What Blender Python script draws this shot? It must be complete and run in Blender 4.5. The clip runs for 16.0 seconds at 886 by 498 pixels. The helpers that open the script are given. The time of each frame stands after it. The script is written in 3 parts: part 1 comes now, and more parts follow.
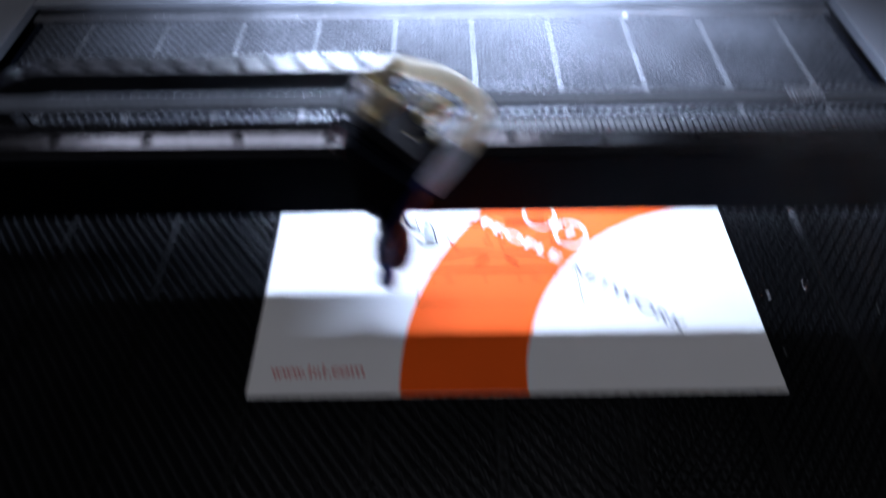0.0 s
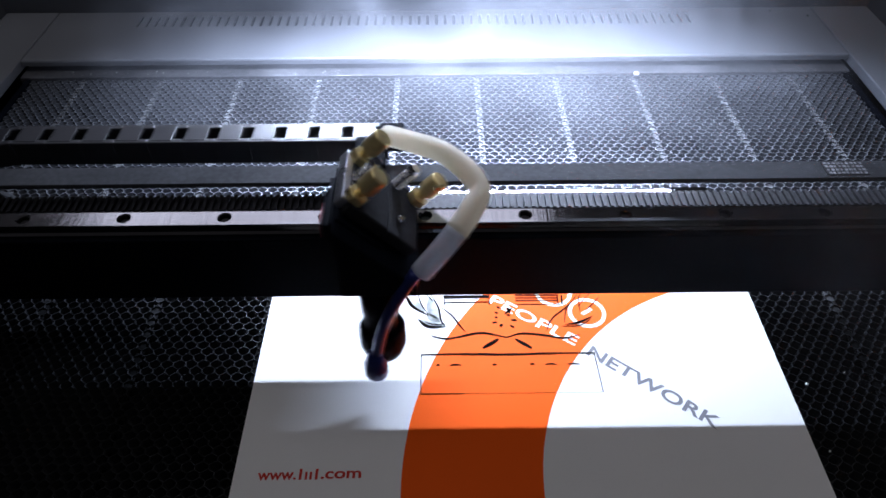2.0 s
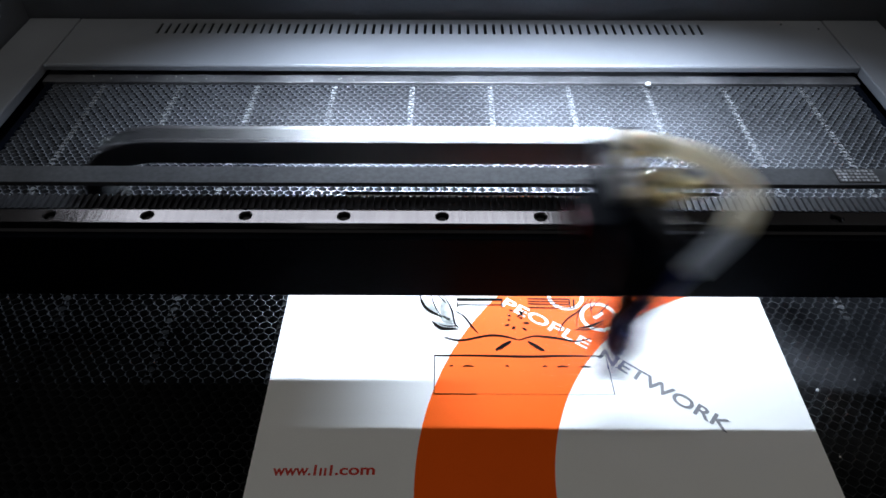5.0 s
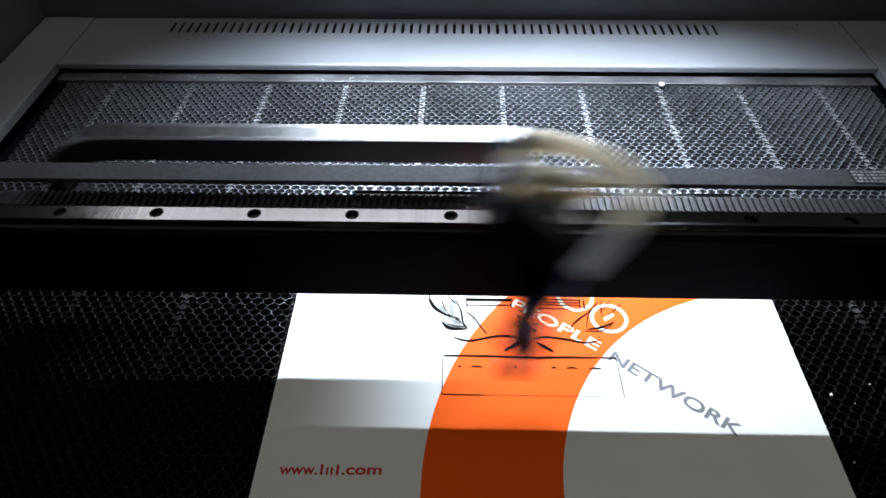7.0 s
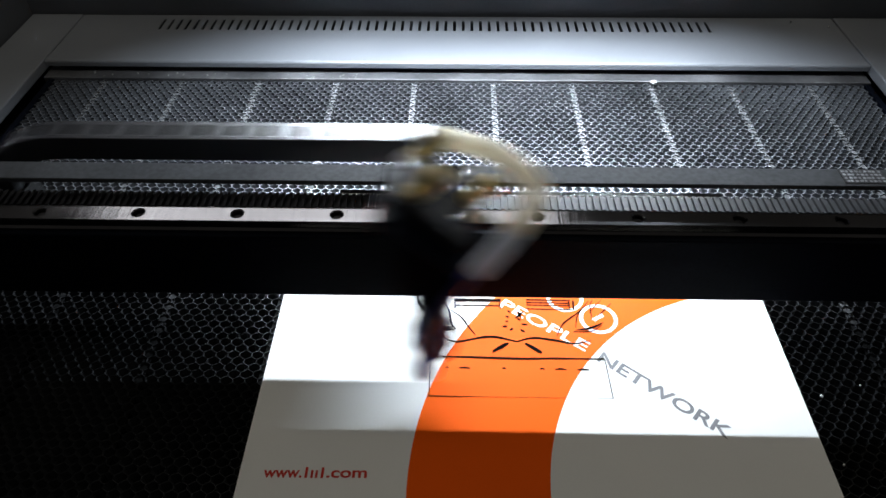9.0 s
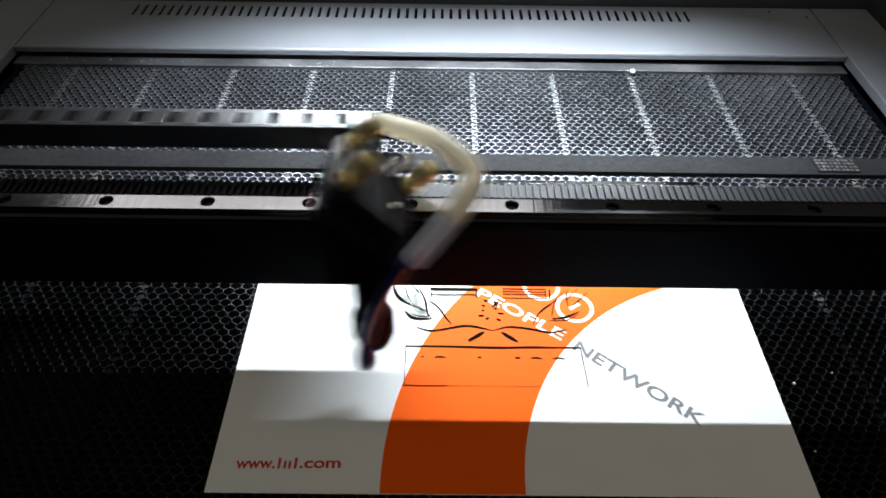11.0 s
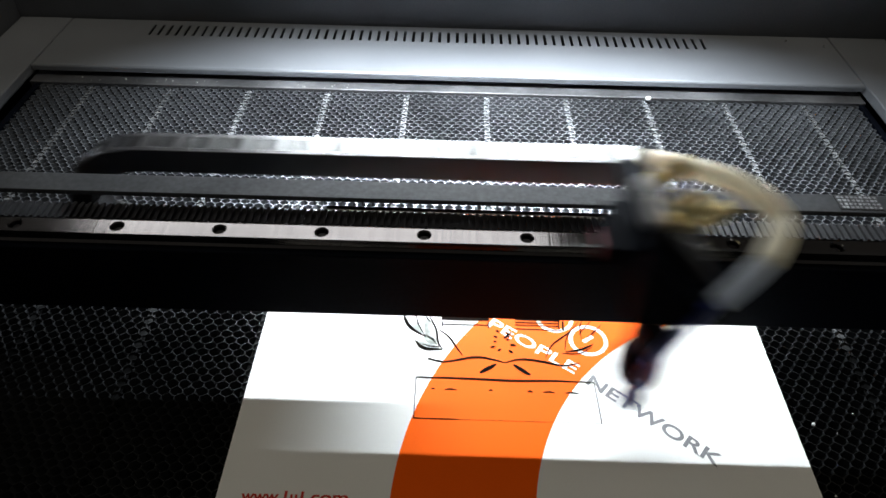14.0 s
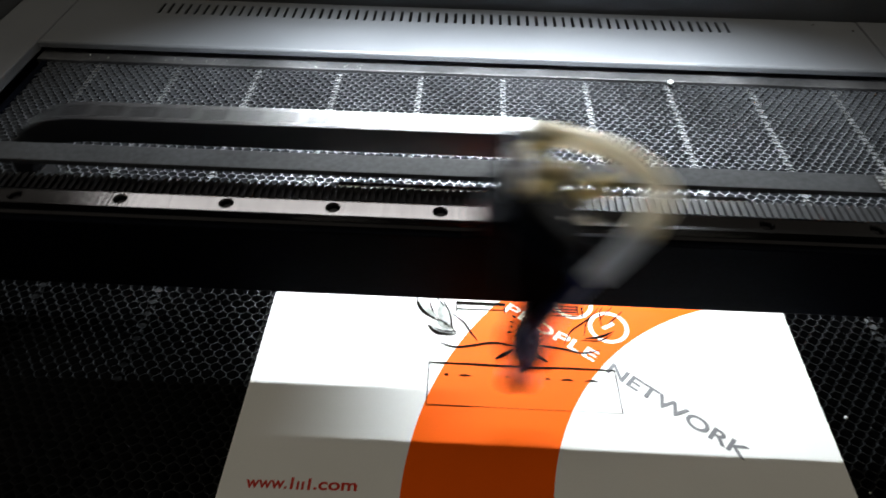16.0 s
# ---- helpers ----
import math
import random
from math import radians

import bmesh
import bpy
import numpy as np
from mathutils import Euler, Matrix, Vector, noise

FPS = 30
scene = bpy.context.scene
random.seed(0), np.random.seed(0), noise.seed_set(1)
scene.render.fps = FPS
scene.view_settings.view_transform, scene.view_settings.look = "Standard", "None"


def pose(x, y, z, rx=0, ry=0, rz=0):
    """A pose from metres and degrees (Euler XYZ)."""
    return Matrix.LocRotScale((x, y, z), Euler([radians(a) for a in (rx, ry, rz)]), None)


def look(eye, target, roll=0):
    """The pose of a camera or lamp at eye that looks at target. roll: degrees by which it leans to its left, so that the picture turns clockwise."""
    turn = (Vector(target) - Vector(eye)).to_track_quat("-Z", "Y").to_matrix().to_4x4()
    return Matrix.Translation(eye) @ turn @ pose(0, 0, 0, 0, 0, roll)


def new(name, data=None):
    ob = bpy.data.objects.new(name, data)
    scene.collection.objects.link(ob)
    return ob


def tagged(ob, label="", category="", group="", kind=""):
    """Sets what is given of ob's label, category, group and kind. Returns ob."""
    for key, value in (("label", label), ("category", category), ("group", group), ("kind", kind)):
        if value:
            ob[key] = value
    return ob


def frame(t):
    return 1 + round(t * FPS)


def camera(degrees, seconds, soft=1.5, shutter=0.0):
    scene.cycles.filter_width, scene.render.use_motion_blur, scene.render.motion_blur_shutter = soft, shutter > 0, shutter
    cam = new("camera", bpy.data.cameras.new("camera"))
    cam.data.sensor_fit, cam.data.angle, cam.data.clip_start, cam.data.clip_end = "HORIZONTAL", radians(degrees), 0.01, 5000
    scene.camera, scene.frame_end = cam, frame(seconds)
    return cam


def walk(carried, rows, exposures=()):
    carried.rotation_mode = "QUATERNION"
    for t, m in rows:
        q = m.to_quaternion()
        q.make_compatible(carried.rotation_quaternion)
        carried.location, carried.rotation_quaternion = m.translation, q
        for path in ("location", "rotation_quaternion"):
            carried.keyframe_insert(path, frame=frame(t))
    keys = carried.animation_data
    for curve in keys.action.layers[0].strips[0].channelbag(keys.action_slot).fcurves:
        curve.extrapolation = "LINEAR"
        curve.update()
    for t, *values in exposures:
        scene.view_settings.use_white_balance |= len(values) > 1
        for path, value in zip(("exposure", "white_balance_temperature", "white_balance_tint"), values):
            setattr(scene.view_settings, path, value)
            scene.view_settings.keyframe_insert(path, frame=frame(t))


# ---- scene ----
cam = camera(65.4, 16.0, soft=1.6, shutter=0.9)
PATH = [
    (0, (0.131, -0.232, 0.407), (0.137, 1.097, -1.087), -0.5),
    (0.1, (0.119, -0.217, 0.416), (0.152, 1.118, -1.073), 0.4),
    (0.2, (0.126, -0.218, 0.413), (0.137, 1.176, -1.021), -1.3),
    (0.3, (0.122, -0.212, 0.411), (0.151, 1.188, -1.017), -0.5),
    (0.5, (0.131, -0.214, 0.403), (0.147, 1.203, -1.008), -1.1),
    (1, (0.128, -0.204, 0.399), (0.128, 1.21, -1.016), -0.5),
    (1.5, (0.125, -0.192, 0.391), (0.119, 1.219, -1.027), -0.7),
    (2, (0.127, -0.182, 0.395), (0.136, 1.232, -1.02), -0.3),
    (2.5, (0.124, -0.181, 0.382), (0.104, 1.195, -1.069), -1.3),
    (3, (0.129, -0.185, 0.383), (0.083, 1.214, -1.046), -1.5),
    (3.5, (0.124, -0.186, 0.382), (0.069, 1.213, -1.047), -1.2),
    (4, (0.121, -0.189, 0.387), (0.111, 1.22, -1.032), -0.0),
    (4.5, (0.12, -0.192, 0.392), (0.114, 1.234, -1.011), 0.1),
    (5, (0.121, -0.192, 0.395), (0.112, 1.247, -0.995), 0.0),
    (7.5, (0.125, -0.19, 0.392), (0.077, 1.25, -0.995), -0.6),
    (8, (0.13, -0.189, 0.392), (0.088, 1.251, -0.996), -0.6),
    (10.5, (0.13, -0.182, 0.387), (0.118, 1.238, -1.021), 0.7),
    (11, (0.136, -0.184, 0.387), (0.145, 1.232, -1.025), 0.9),
    (11.5, (0.142, -0.186, 0.385), (0.121, 1.251, -1.007), 0.2),
    (12, (0.136, -0.182, 0.383), (0.096, 1.259, -1.004), -0.3),
    (12.5, (0.131, -0.177, 0.386), (0.108, 1.257, -1.009), 0.4),
    (13, (0.129, -0.178, 0.387), (0.116, 1.267, -0.995), 1.1),
    (13.5, (0.132, -0.176, 0.389), (0.116, 1.271, -0.991), 1.2),
    (14, (0.133, -0.173, 0.389), (0.116, 1.276, -0.99), 1.2),
    (14.5, (0.132, -0.17, 0.389), (0.122, 1.278, -0.99), 1.5),
    (15, (0.131, -0.169, 0.389), (0.122, 1.284, -0.985), 1.6),
    (15.5, (0.131, -0.165, 0.381), (0.122, 1.275, -1.007), 1.4),
    (16, (0.129, -0.166, 0.369), (0.086, 1.272, -1.021), 1.2),
]
EXPOSURES = [(0.0, 0.0, 5600, 24), (0.5, -0.1, 5600, 25), (1.0, -0.12, 5620, 26), (2.0, -0.1, 5880, 24), (2.5, -0.1, 6230, 31), (3.5, -0.12, 6260, 29), (4.0, -0.12, 6240, 21),
             (5.0, -0.04, 6290, 16), (8.0, 0.04, 6590, 13.5), (11.0, 0.04, 6940, 13), (14.0, 0.12, 7100, 13), (16.0, 0.05, 7250, 13)]
walk(cam, [(t, look(eye, target, roll)) for t, eye, target, roll in PATH], EXPOSURES)

# ---- world and light ----
world = bpy.data.worlds.new("room_light")
world.use_nodes = True
scene.world = world
wbg = world.node_tree.nodes["Background"]
wbg.inputs["Color"].default_value = (1.0, 0.95, 0.88, 1)
wbg.inputs["Strength"].default_value = 0.016

lamp_data = bpy.data.lights.new("led_strip", "AREA")
lamp_data.shape, lamp_data.size, lamp_data.size_y = "RECTANGLE", 0.44, 0.006
lamp_data.energy = 4.9
lamp_data.spread = radians(105)
lamp_data.color = (0.81, 0.95, 1.06)
lamp = new("led_strip", lamp_data)
lamp.matrix_world = look((0.172, 0.45, 0.287), (0.172, 0.33, 0.0))
# unseen lamps added: a soft fill overhead and a broad one further back that brightens the rail
for name, wide, deep, watts, place in (("overhead_fill", 2.0, 1.2, 9.3, (0.45, 0.20, 2.4)), ("rail_fill", 2.6, 0.5, 7.8, (-0.60, 2.80, 2.5))):
    room_data = bpy.data.lights.new(name, "AREA")
    room_data.shape, room_data.size, room_data.size_y, room_data.energy = "RECTANGLE", wide, deep, watts
    room_data.color = (0.97, 0.96, 0.84) if wide < 2.5 else (0.95, 0.97, 1.0)
    room = new(name, room_data)
    room.matrix_world = pose(*place)


# ---- materials ----
def material(name, color, rough=0.5, metal=0.0, spec=0.5, grain=0.0, grain_scale=200.0, bump=0.0, stains=0.0, stain_scale=12.0,
             stretch=(1, 1, 1), rough_var=0.0, coat=0.0, front_shade=1.0):
    """A principled material with grain and stains at two scales; the last factor, below 1, darkens the front of the bed
    to stand in for shade.
    """
    m = bpy.data.materials.new(name)
    m.use_nodes = True
    nt = m.node_tree
    b = nt.nodes["Principled BSDF"]
    b.inputs["Roughness"].default_value = rough
    b.inputs["Metallic"].default_value = metal
    b.inputs["Specular IOR Level"].default_value = spec
    b.inputs["Coat Weight"].default_value = coat
    tc = nt.nodes.new("ShaderNodeTexCoord")
    mp = nt.nodes.new("ShaderNodeMapping")
    mp.inputs["Scale"].default_value = stretch
    nt.links.new(tc.outputs["Object"], mp.inputs["Vector"])
    n1 = nt.nodes.new("ShaderNodeTexNoise")
    n1.inputs["Scale"].default_value = grain_scale
    n1.inputs["Detail"].default_value = 4
    n2 = nt.nodes.new("ShaderNodeTexNoise")
    n2.inputs["Scale"].default_value = stain_scale
    n2.inputs["Detail"].default_value = 3
    nt.links.new(mp.outputs["Vector"], n1.inputs["Vector"])
    nt.links.new(tc.outputs["Object"], n2.inputs["Vector"])

    def scaled(socket, amount):
        r = nt.nodes.new("ShaderNodeMapRange")
        r.inputs["From Min"].default_value, r.inputs["From Max"].default_value = 0.3, 0.7
        r.inputs["To Min"].default_value, r.inputs["To Max"].default_value = 1 - amount, 1 + amount
        nt.links.new(socket, r.inputs["Value"])
        return r.outputs["Result"]

    mul = nt.nodes.new("ShaderNodeMath")
    mul.operation = "MULTIPLY"
    nt.links.new(scaled(n1.outputs["Fac"], grain), mul.inputs[0])
    nt.links.new(scaled(n2.outputs["Fac"], stains), mul.inputs[1])
    shade = mul.outputs[0]
    # shade in front of the gantry, put into the colour with a wavy edge
    if front_shade < 1:
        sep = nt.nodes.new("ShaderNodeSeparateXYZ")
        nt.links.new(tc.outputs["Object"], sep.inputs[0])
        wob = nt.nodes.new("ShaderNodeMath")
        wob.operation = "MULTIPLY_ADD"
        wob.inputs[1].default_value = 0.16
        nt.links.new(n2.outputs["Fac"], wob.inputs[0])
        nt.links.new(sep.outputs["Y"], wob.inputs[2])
        shade_ramp = nt.nodes.new("ShaderNodeMapRange")
        shade_ramp.interpolation_type = "SMOOTHSTEP"
        shade_ramp.inputs["From Min"].default_value, shade_ramp.inputs["From Max"].default_value = 0.20, 0.40
        shade_ramp.inputs["To Min"].default_value, shade_ramp.inputs["To Max"].default_value = front_shade, 1.0
        nt.links.new(wob.outputs[0], shade_ramp.inputs["Value"])
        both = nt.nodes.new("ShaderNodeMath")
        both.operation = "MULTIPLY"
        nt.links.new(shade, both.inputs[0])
        nt.links.new(shade_ramp.outputs["Result"], both.inputs[1])
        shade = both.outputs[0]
    mix = nt.nodes.new("ShaderNodeVectorMath")
    mix.operation = "SCALE"
    mix.inputs[0].default_value = color
    nt.links.new(shade, mix.inputs["Scale"])
    nt.links.new(mix.outputs["Vector"], b.inputs["Base Color"])
    if rough_var:
        r = nt.nodes.new("ShaderNodeMapRange")
        r.inputs["From Min"].default_value, r.inputs["From Max"].default_value = 0.3, 0.7
        r.inputs["To Min"].default_value, r.inputs["To Max"].default_value = max(0.03, rough - rough_var), min(1, rough + rough_var)
        nt.links.new(n2.outputs["Fac"], r.inputs["Value"])
        nt.links.new(r.outputs["Result"], b.inputs["Roughness"])
    if bump:
        bp = nt.nodes.new("ShaderNodeBump")
        bp.inputs["Strength"].default_value = bump
        bp.inputs["Distance"].default_value = 0.0005
        nt.links.new(n1.outputs["Fac"], bp.inputs["Height"])
        nt.links.new(bp.outputs["Normal"], b.inputs["Normal"])
    return m


M_BLACK = material("black_anodised", (0.0030, 0.0040, 0.0076), 0.65, 0.0, 0.04, 0.25, 400, 0.15, 0.3, 20)
M_BLACK_GLOSS = material("black_plastic", (0.008, 0.008, 0.010), 0.4, 0.0, 0.35, 0.2, 300, 0.1, 0.3, 30)
M_GLAZE = material("polished_flange", (0.35, 0.35, 0.36), 0.03, 1.0, 0.5, 0.1, 300, 0.0, 0.2, 40)
M_SHEET = material("grey_painted_steel", (0.235, 0.248, 0.274), 0.36, 0.0, 0.7, 0.05, 900, 0.2, 0.10, 9, rough_var=0.08)
M_WALL = material("dark_painted_steel", (0.12, 0.128, 0.145), 0.55, 0.0, 0.4, 0.08, 700, 0.2, 0.15, 8)
M_ALU = material("aluminium", (0.82, 0.82, 0.83), 0.36, 0.95, 0.5, 0.12, 300, 0.1, 0.18, 25, rough_var=0.1)
M_PLATE = material("dark_aluminium", (0.03, 0.031, 0.035), 0.5, 0.0, 0.12, 0.15, 300, 0.1, 0.25, 40)
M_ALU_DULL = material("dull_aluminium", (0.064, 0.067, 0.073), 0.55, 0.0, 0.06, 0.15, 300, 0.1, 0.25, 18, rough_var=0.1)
M_FRAME = material("worn_aluminium", (0.26, 0.26, 0.275), 0.42, 0.85, 0.4, 0.12, 200, 0.1, 0.3, 14, rough_var=0.1)
M_STICKER = material("worn_silver", (0.30, 0.31, 0.33), 0.45, 0.0, 0.5, 0.7, 260, 0.2, 0.5, 90)
M_STEEL = material("ground_steel", (0.36, 0.362, 0.375), 0.15, 1.0, 0.5, 0.08, 120, 0.09, 0.15, 14, stretch=(5, 0.05, 0.05), rough_var=0.05)
M_COMB = material("honeycomb_aluminium", (0.66, 0.685, 0.735), 0.33, 0.94, 0.05, 0.2, 120, 0.0, 0.3, 7, front_shade=0.06)
M_CELL = material("shaded_cell_wall", (0.15, 0.157, 0.172), 0.6, 0.1, 0.04, 0.2, 120, 0.0, 0.3, 7, front_shade=0.24)
M_SLAT = material("oxidised_slat", (0.13, 0.134, 0.14), 0.6, 0.0, 0.04, 0.4, 160, 0.2, 0.4, 20, front_shade=0.01)
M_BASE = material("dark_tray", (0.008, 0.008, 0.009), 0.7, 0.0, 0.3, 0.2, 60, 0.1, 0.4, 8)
M_CHAIN = material("black_nylon", (0.017, 0.018, 0.022), 0.37, 0.0, 1.0, 0.1, 500, 0.1, 0.15, 40)
M_BELT = material("belt_rubber", (0.034, 0.034, 0.037), 0.5, 0.0, 0.3, 0.2, 300, 0.1, 0.3, 15)
M_BRASS = material("brass", (0.92, 0.75, 0.36), 0.32, 0.75, 0.5, 0.1, 300, 0.1, 0.15, 60, rough_var=0.08)
M_CHROME = material("chrome", (0.75, 0.75, 0.76), 0.15, 1.0, 0.5, 0.05, 300, 0.0, 0.1, 60)
M_HOSE = material("silicone_hose", (0.92, 0.87, 0.72), 0.35, 0.0, 0.5, 0.04, 300, 0.05, 0.1, 30)
M_SLEEVE = material("clear_sleeve", (0.42, 0.45, 0.50), 0.25, 0.0, 0.5, 0.08, 300, 0.05, 0.15, 50)


def let_light_through(mat, color, share):
    """Milky plastic: part of the light that falls on the far side comes through."""
    nt = mat.node_tree
    out, body = nt.nodes["Material Output"], nt.nodes["Principled BSDF"]
    milk, both = nt.nodes.new("ShaderNodeBsdfTranslucent"), nt.nodes.new("ShaderNodeMixShader")
    milk.inputs["Color"].default_value = (*color, 1)
    both.inputs["Fac"].default_value = share
    nt.links.new(body.outputs["BSDF"], both.inputs[1])
    nt.links.new(milk.outputs["BSDF"], both.inputs[2])
    nt.links.new(both.outputs["Shader"], out.inputs["Surface"])


let_light_through(M_HOSE, (0.98, 0.93, 0.80), 0.48)
let_light_through(M_SLEEVE, (0.86, 0.90, 0.96), 0.45)
M_BLUE = material("blue_anodised", (0.02, 0.032, 0.17), 0.3, 0.3, 0.5, 0.1, 300, 0.05, 0.2, 60)
M_NOZZLE = material("dark_nozzle", (0.007, 0.0065, 0.011), 0.55, 0.0, 0.03, 0.15, 300, 0.05, 0.3, 60)
M_RED = material("red_seal", (0.22, 0.02, 0.04), 0.4, 0.0, 0.5, 0.1, 300, 0.05, 0.1, 60)
M_PAPER = material("white_card", (0.80, 0.80, 0.79), 0.5, 0.0, 0.06, 0.012, 900, 0.03, 0.02, 14)
M_ORANGE = material("orange_print", (0.93, 0.112, 0.002), 0.5, 0.0, 0.06, 0.02, 900, 0.03, 0.03, 14)
M_GREY_INK = material("grey_print", (0.20, 0.20, 0.21), 0.5, 0.0, 0.06, 0.03, 600, 0.0, 0.05, 30)
M_RED_INK = material("red_print", (0.55, 0.045, 0.03), 0.4, 0.0, 0.06, 0.03, 600, 0.0, 0.05, 30)
M_WHITE_INK = material("white_print", (0.84, 0.80, 0.77), 0.35, 0.0, 0.06, 0.02, 600, 0.0, 0.04, 30)
M_CHAR = material("charred_edge", (0.006, 0.0045, 0.004), 0.9, 0.0, 0.02, 0.4, 900, 0.1, 0.5, 200)
M_SOOT = material("scorched_card", (0.36, 0.38, 0.36), 0.7, 0.0, 0.3, 0.2, 300, 0.05, 0.5, 90)
M_CRUMB = material("white_crumb", (0.8, 0.8, 0.8), 0.5)


# ---- mesh helpers ----
def mesh_of(bm, name, mat, smooth=False):
    me = bpy.data.meshes.new(name)
    bmesh.ops.recalc_face_normals(bm, faces=bm.faces)
    bm.to_mesh(me)
    bm.free()
    me.materials.append(mat)
    if smooth:
        for p in me.polygons:
            p.use_smooth = True
    return me


def part(name, bm, mat, parent=None, label="", smooth=False):
    ob = new(name, mesh_of(bm, name, mat, smooth))
    ob.parent = parent
    if label:
        tagged(ob, label)
    return ob


def thing(name, label, category, group="", kind=""):
    return tagged(new(name), label, category, group, kind)


def box(x0, x1, y0, y1, z0, z1, bevel=0.0, bm=None, m=None):
    bm = bm or bmesh.new()
    made = bmesh.ops.create_cube(bm, size=1.0)["verts"]
    bmesh.ops.scale(bm, vec=(x1 - x0, y1 - y0, z1 - z0), verts=made)
    bmesh.ops.translate(bm, vec=((x0 + x1) / 2, (y0 + y1) / 2, (z0 + z1) / 2), verts=made)
    if m:
        bmesh.ops.transform(bm, matrix=m, verts=made)
    if bevel:
        edges = list({e for v in made for e in v.link_edges})
        bmesh.ops.bevel(bm, geom=edges, offset=bevel, segments=2, affect="EDGES", profile=0.5)
    return bm


def lathe(profile, m=None, segments=24, bm=None):
    """A turned body round z from (radius, height) pairs."""
    bm = bm or bmesh.new()
    rings = []
    for r, z in profile:
        ring = [bm.verts.new((r * math.cos(2 * math.pi * k / segments), r * math.sin(2 * math.pi * k / segments), z)) for k in range(segments)]
        rings.append(ring)
    for a, b in zip(rings, rings[1:]):
        for k in range(segments):
            bm.faces.new((a[k], a[(k + 1) % segments], b[(k + 1) % segments], b[k]))
    bm.faces.new(rings[0][::-1])
    bm.faces.new(rings[-1])
    if m:
        bmesh.ops.transform(bm, matrix=m, verts=[v for ring in rings for v in ring])
    return bm


def toward(p, q):
    """The pose at p whose z axis points to q."""
    d = Vector(q) - Vector(p)
    return Matrix.Translation(p) @ d.to_track_quat("Z", "Y").to_matrix().to_4x4()


def smooth_path(points, steps=8):
    pts = [Vector(p) for p in points]
    ends = [2 * pts[0] - pts[1], *pts, 2 * pts[-1] - pts[-2]]
    out = []
    for i in range(1, len(ends) - 2):
        a, b, c, d = ends[i - 1:i + 3]
        for k in range(steps):
            t = k / steps
            out.append(0.5 * (2 * b + (c - a) * t + (2 * a - 5 * b + 4 * c - d) * t * t + (3 * b - a - 3 * c + d) * t ** 3))
    return out + [pts[-1]]


def pipe(points, radius, steps=8, segments=16, bm=None):
    """A round pipe along a smooth path."""
    bm = bm or bmesh.new()
    path = smooth_path(points, steps)
    rings, side = [], None
    for i, p in enumerate(path):
        d = (path[min(i + 1, len(path) - 1)] - path[max(i - 1, 0)]).normalized()
        side = (side - d * side.dot(d)).normalized() if side else d.orthogonal().normalized()
        other = d.cross(side)
        rings.append([bm.verts.new(p + radius * (math.cos(a) * side + math.sin(a) * other))
                      for a in (2 * math.pi * k / segments for k in range(segments))])
    for a, b in zip(rings, rings[1:]):
        for k in range(segments):
            bm.faces.new((a[k], a[(k + 1) % segments], b[(k + 1) % segments], b[k]))
    bm.faces.new(rings[0][::-1])
    bm.faces.new(rings[-1])
    return bm


# ---- the machine's tub ----
BED_X0, BED_X1, BED_Y0, BED_Y1 = -0.322, 0.5715, -0.14, 0.475
COMB_X0, COMB_X1 = -0.310, 0.559
DECK_Z = 0.014

tagged(part("floor", box(-0.40, 0.66, -0.30, 0.62, -0.06, -0.05), M_BASE), "dark sheet-metal tray under the honeycomb bed", "floor", kind="structure")


def slotted_plate():
    """Back deck: a thin sheet with a row of ventilation slots and a rounded front edge."""
    bm = bmesh.new()
    n, pitch, x0, width = 64, 0.6406 / 63, -0.2202, 0.0034
    xs = [BED_X0]
    for k in range(n):
        xs += [x0 + k * pitch - width / 2, x0 + k * pitch + width / 2]
    xs.append(BED_X1)
    ys = [0.4925, 0.5655, 0.5905, 0.602]
    grid = [[bm.verts.new((x, y, DECK_Z)) for y in ys] for x in xs]
    for i in range(len(xs) - 1):
        for j in range(3):
            if j == 1 and i % 2 == 1:
                continue
            bm.faces.new((grid[i][j], grid[i + 1][j], grid[i + 1][j + 1], grid[i][j + 1]))
    edge = [(0.4925 - 0.0016 * math.sin(a), DECK_Z - 0.0016 + 0.0016 * math.cos(a)) for a in (math.pi / 8 * k for k in range(1, 5))]
    edge.append((0.4909, DECK_Z - 0.0055))
    last = [grid[0][0], grid[-1][0]]
    for y, z in edge:
        nxt = [bm.verts.new((BED_X0, y, z)), bm.verts.new((BED_X1, y, z))]
        bm.faces.new((last[0], last[1], nxt[1], nxt[0]))
        last = nxt
    return bm


deck = tagged(part("deck_back", slotted_plate(), M_SHEET), "grey painted sheet-metal deck with a row of vent slots", "deck", kind="structure")
sol = deck.modifiers.new("thickness", "SOLIDIFY")
sol.thickness, sol.offset = 0.0015, -1
for name, x0, x1 in (("deck_left", -0.385, BED_X0 - 0.0012), ("deck_right", BED_X1 + 0.0012, 0.640)):
    tagged(part(name, box(x0, x1, -0.14, 0.602, DECK_Z - 0.010, DECK_Z + 0.001, 0.0015), M_SHEET), "grey painted sheet-metal deck beside the bed", "deck", kind="structure")
tagged(part("wall_back", box(-0.40, 0.66, 0.604, 0.62, -0.05, 0.45), M_WALL), "dark grey steel back wall of the machine", "wall", kind="structure")
tagged(part("wall_left", box(-0.40, -0.387, -0.30, 0.603, -0.05, 0.30), M_WALL), "dark grey steel side wall of the machine", "wall", kind="structure")
tagged(part("wall_right", box(0.642, 0.66, -0.30, 0.603, -0.05, 0.30), M_WALL), "dark grey steel side wall of the machine", "wall", kind="structure")
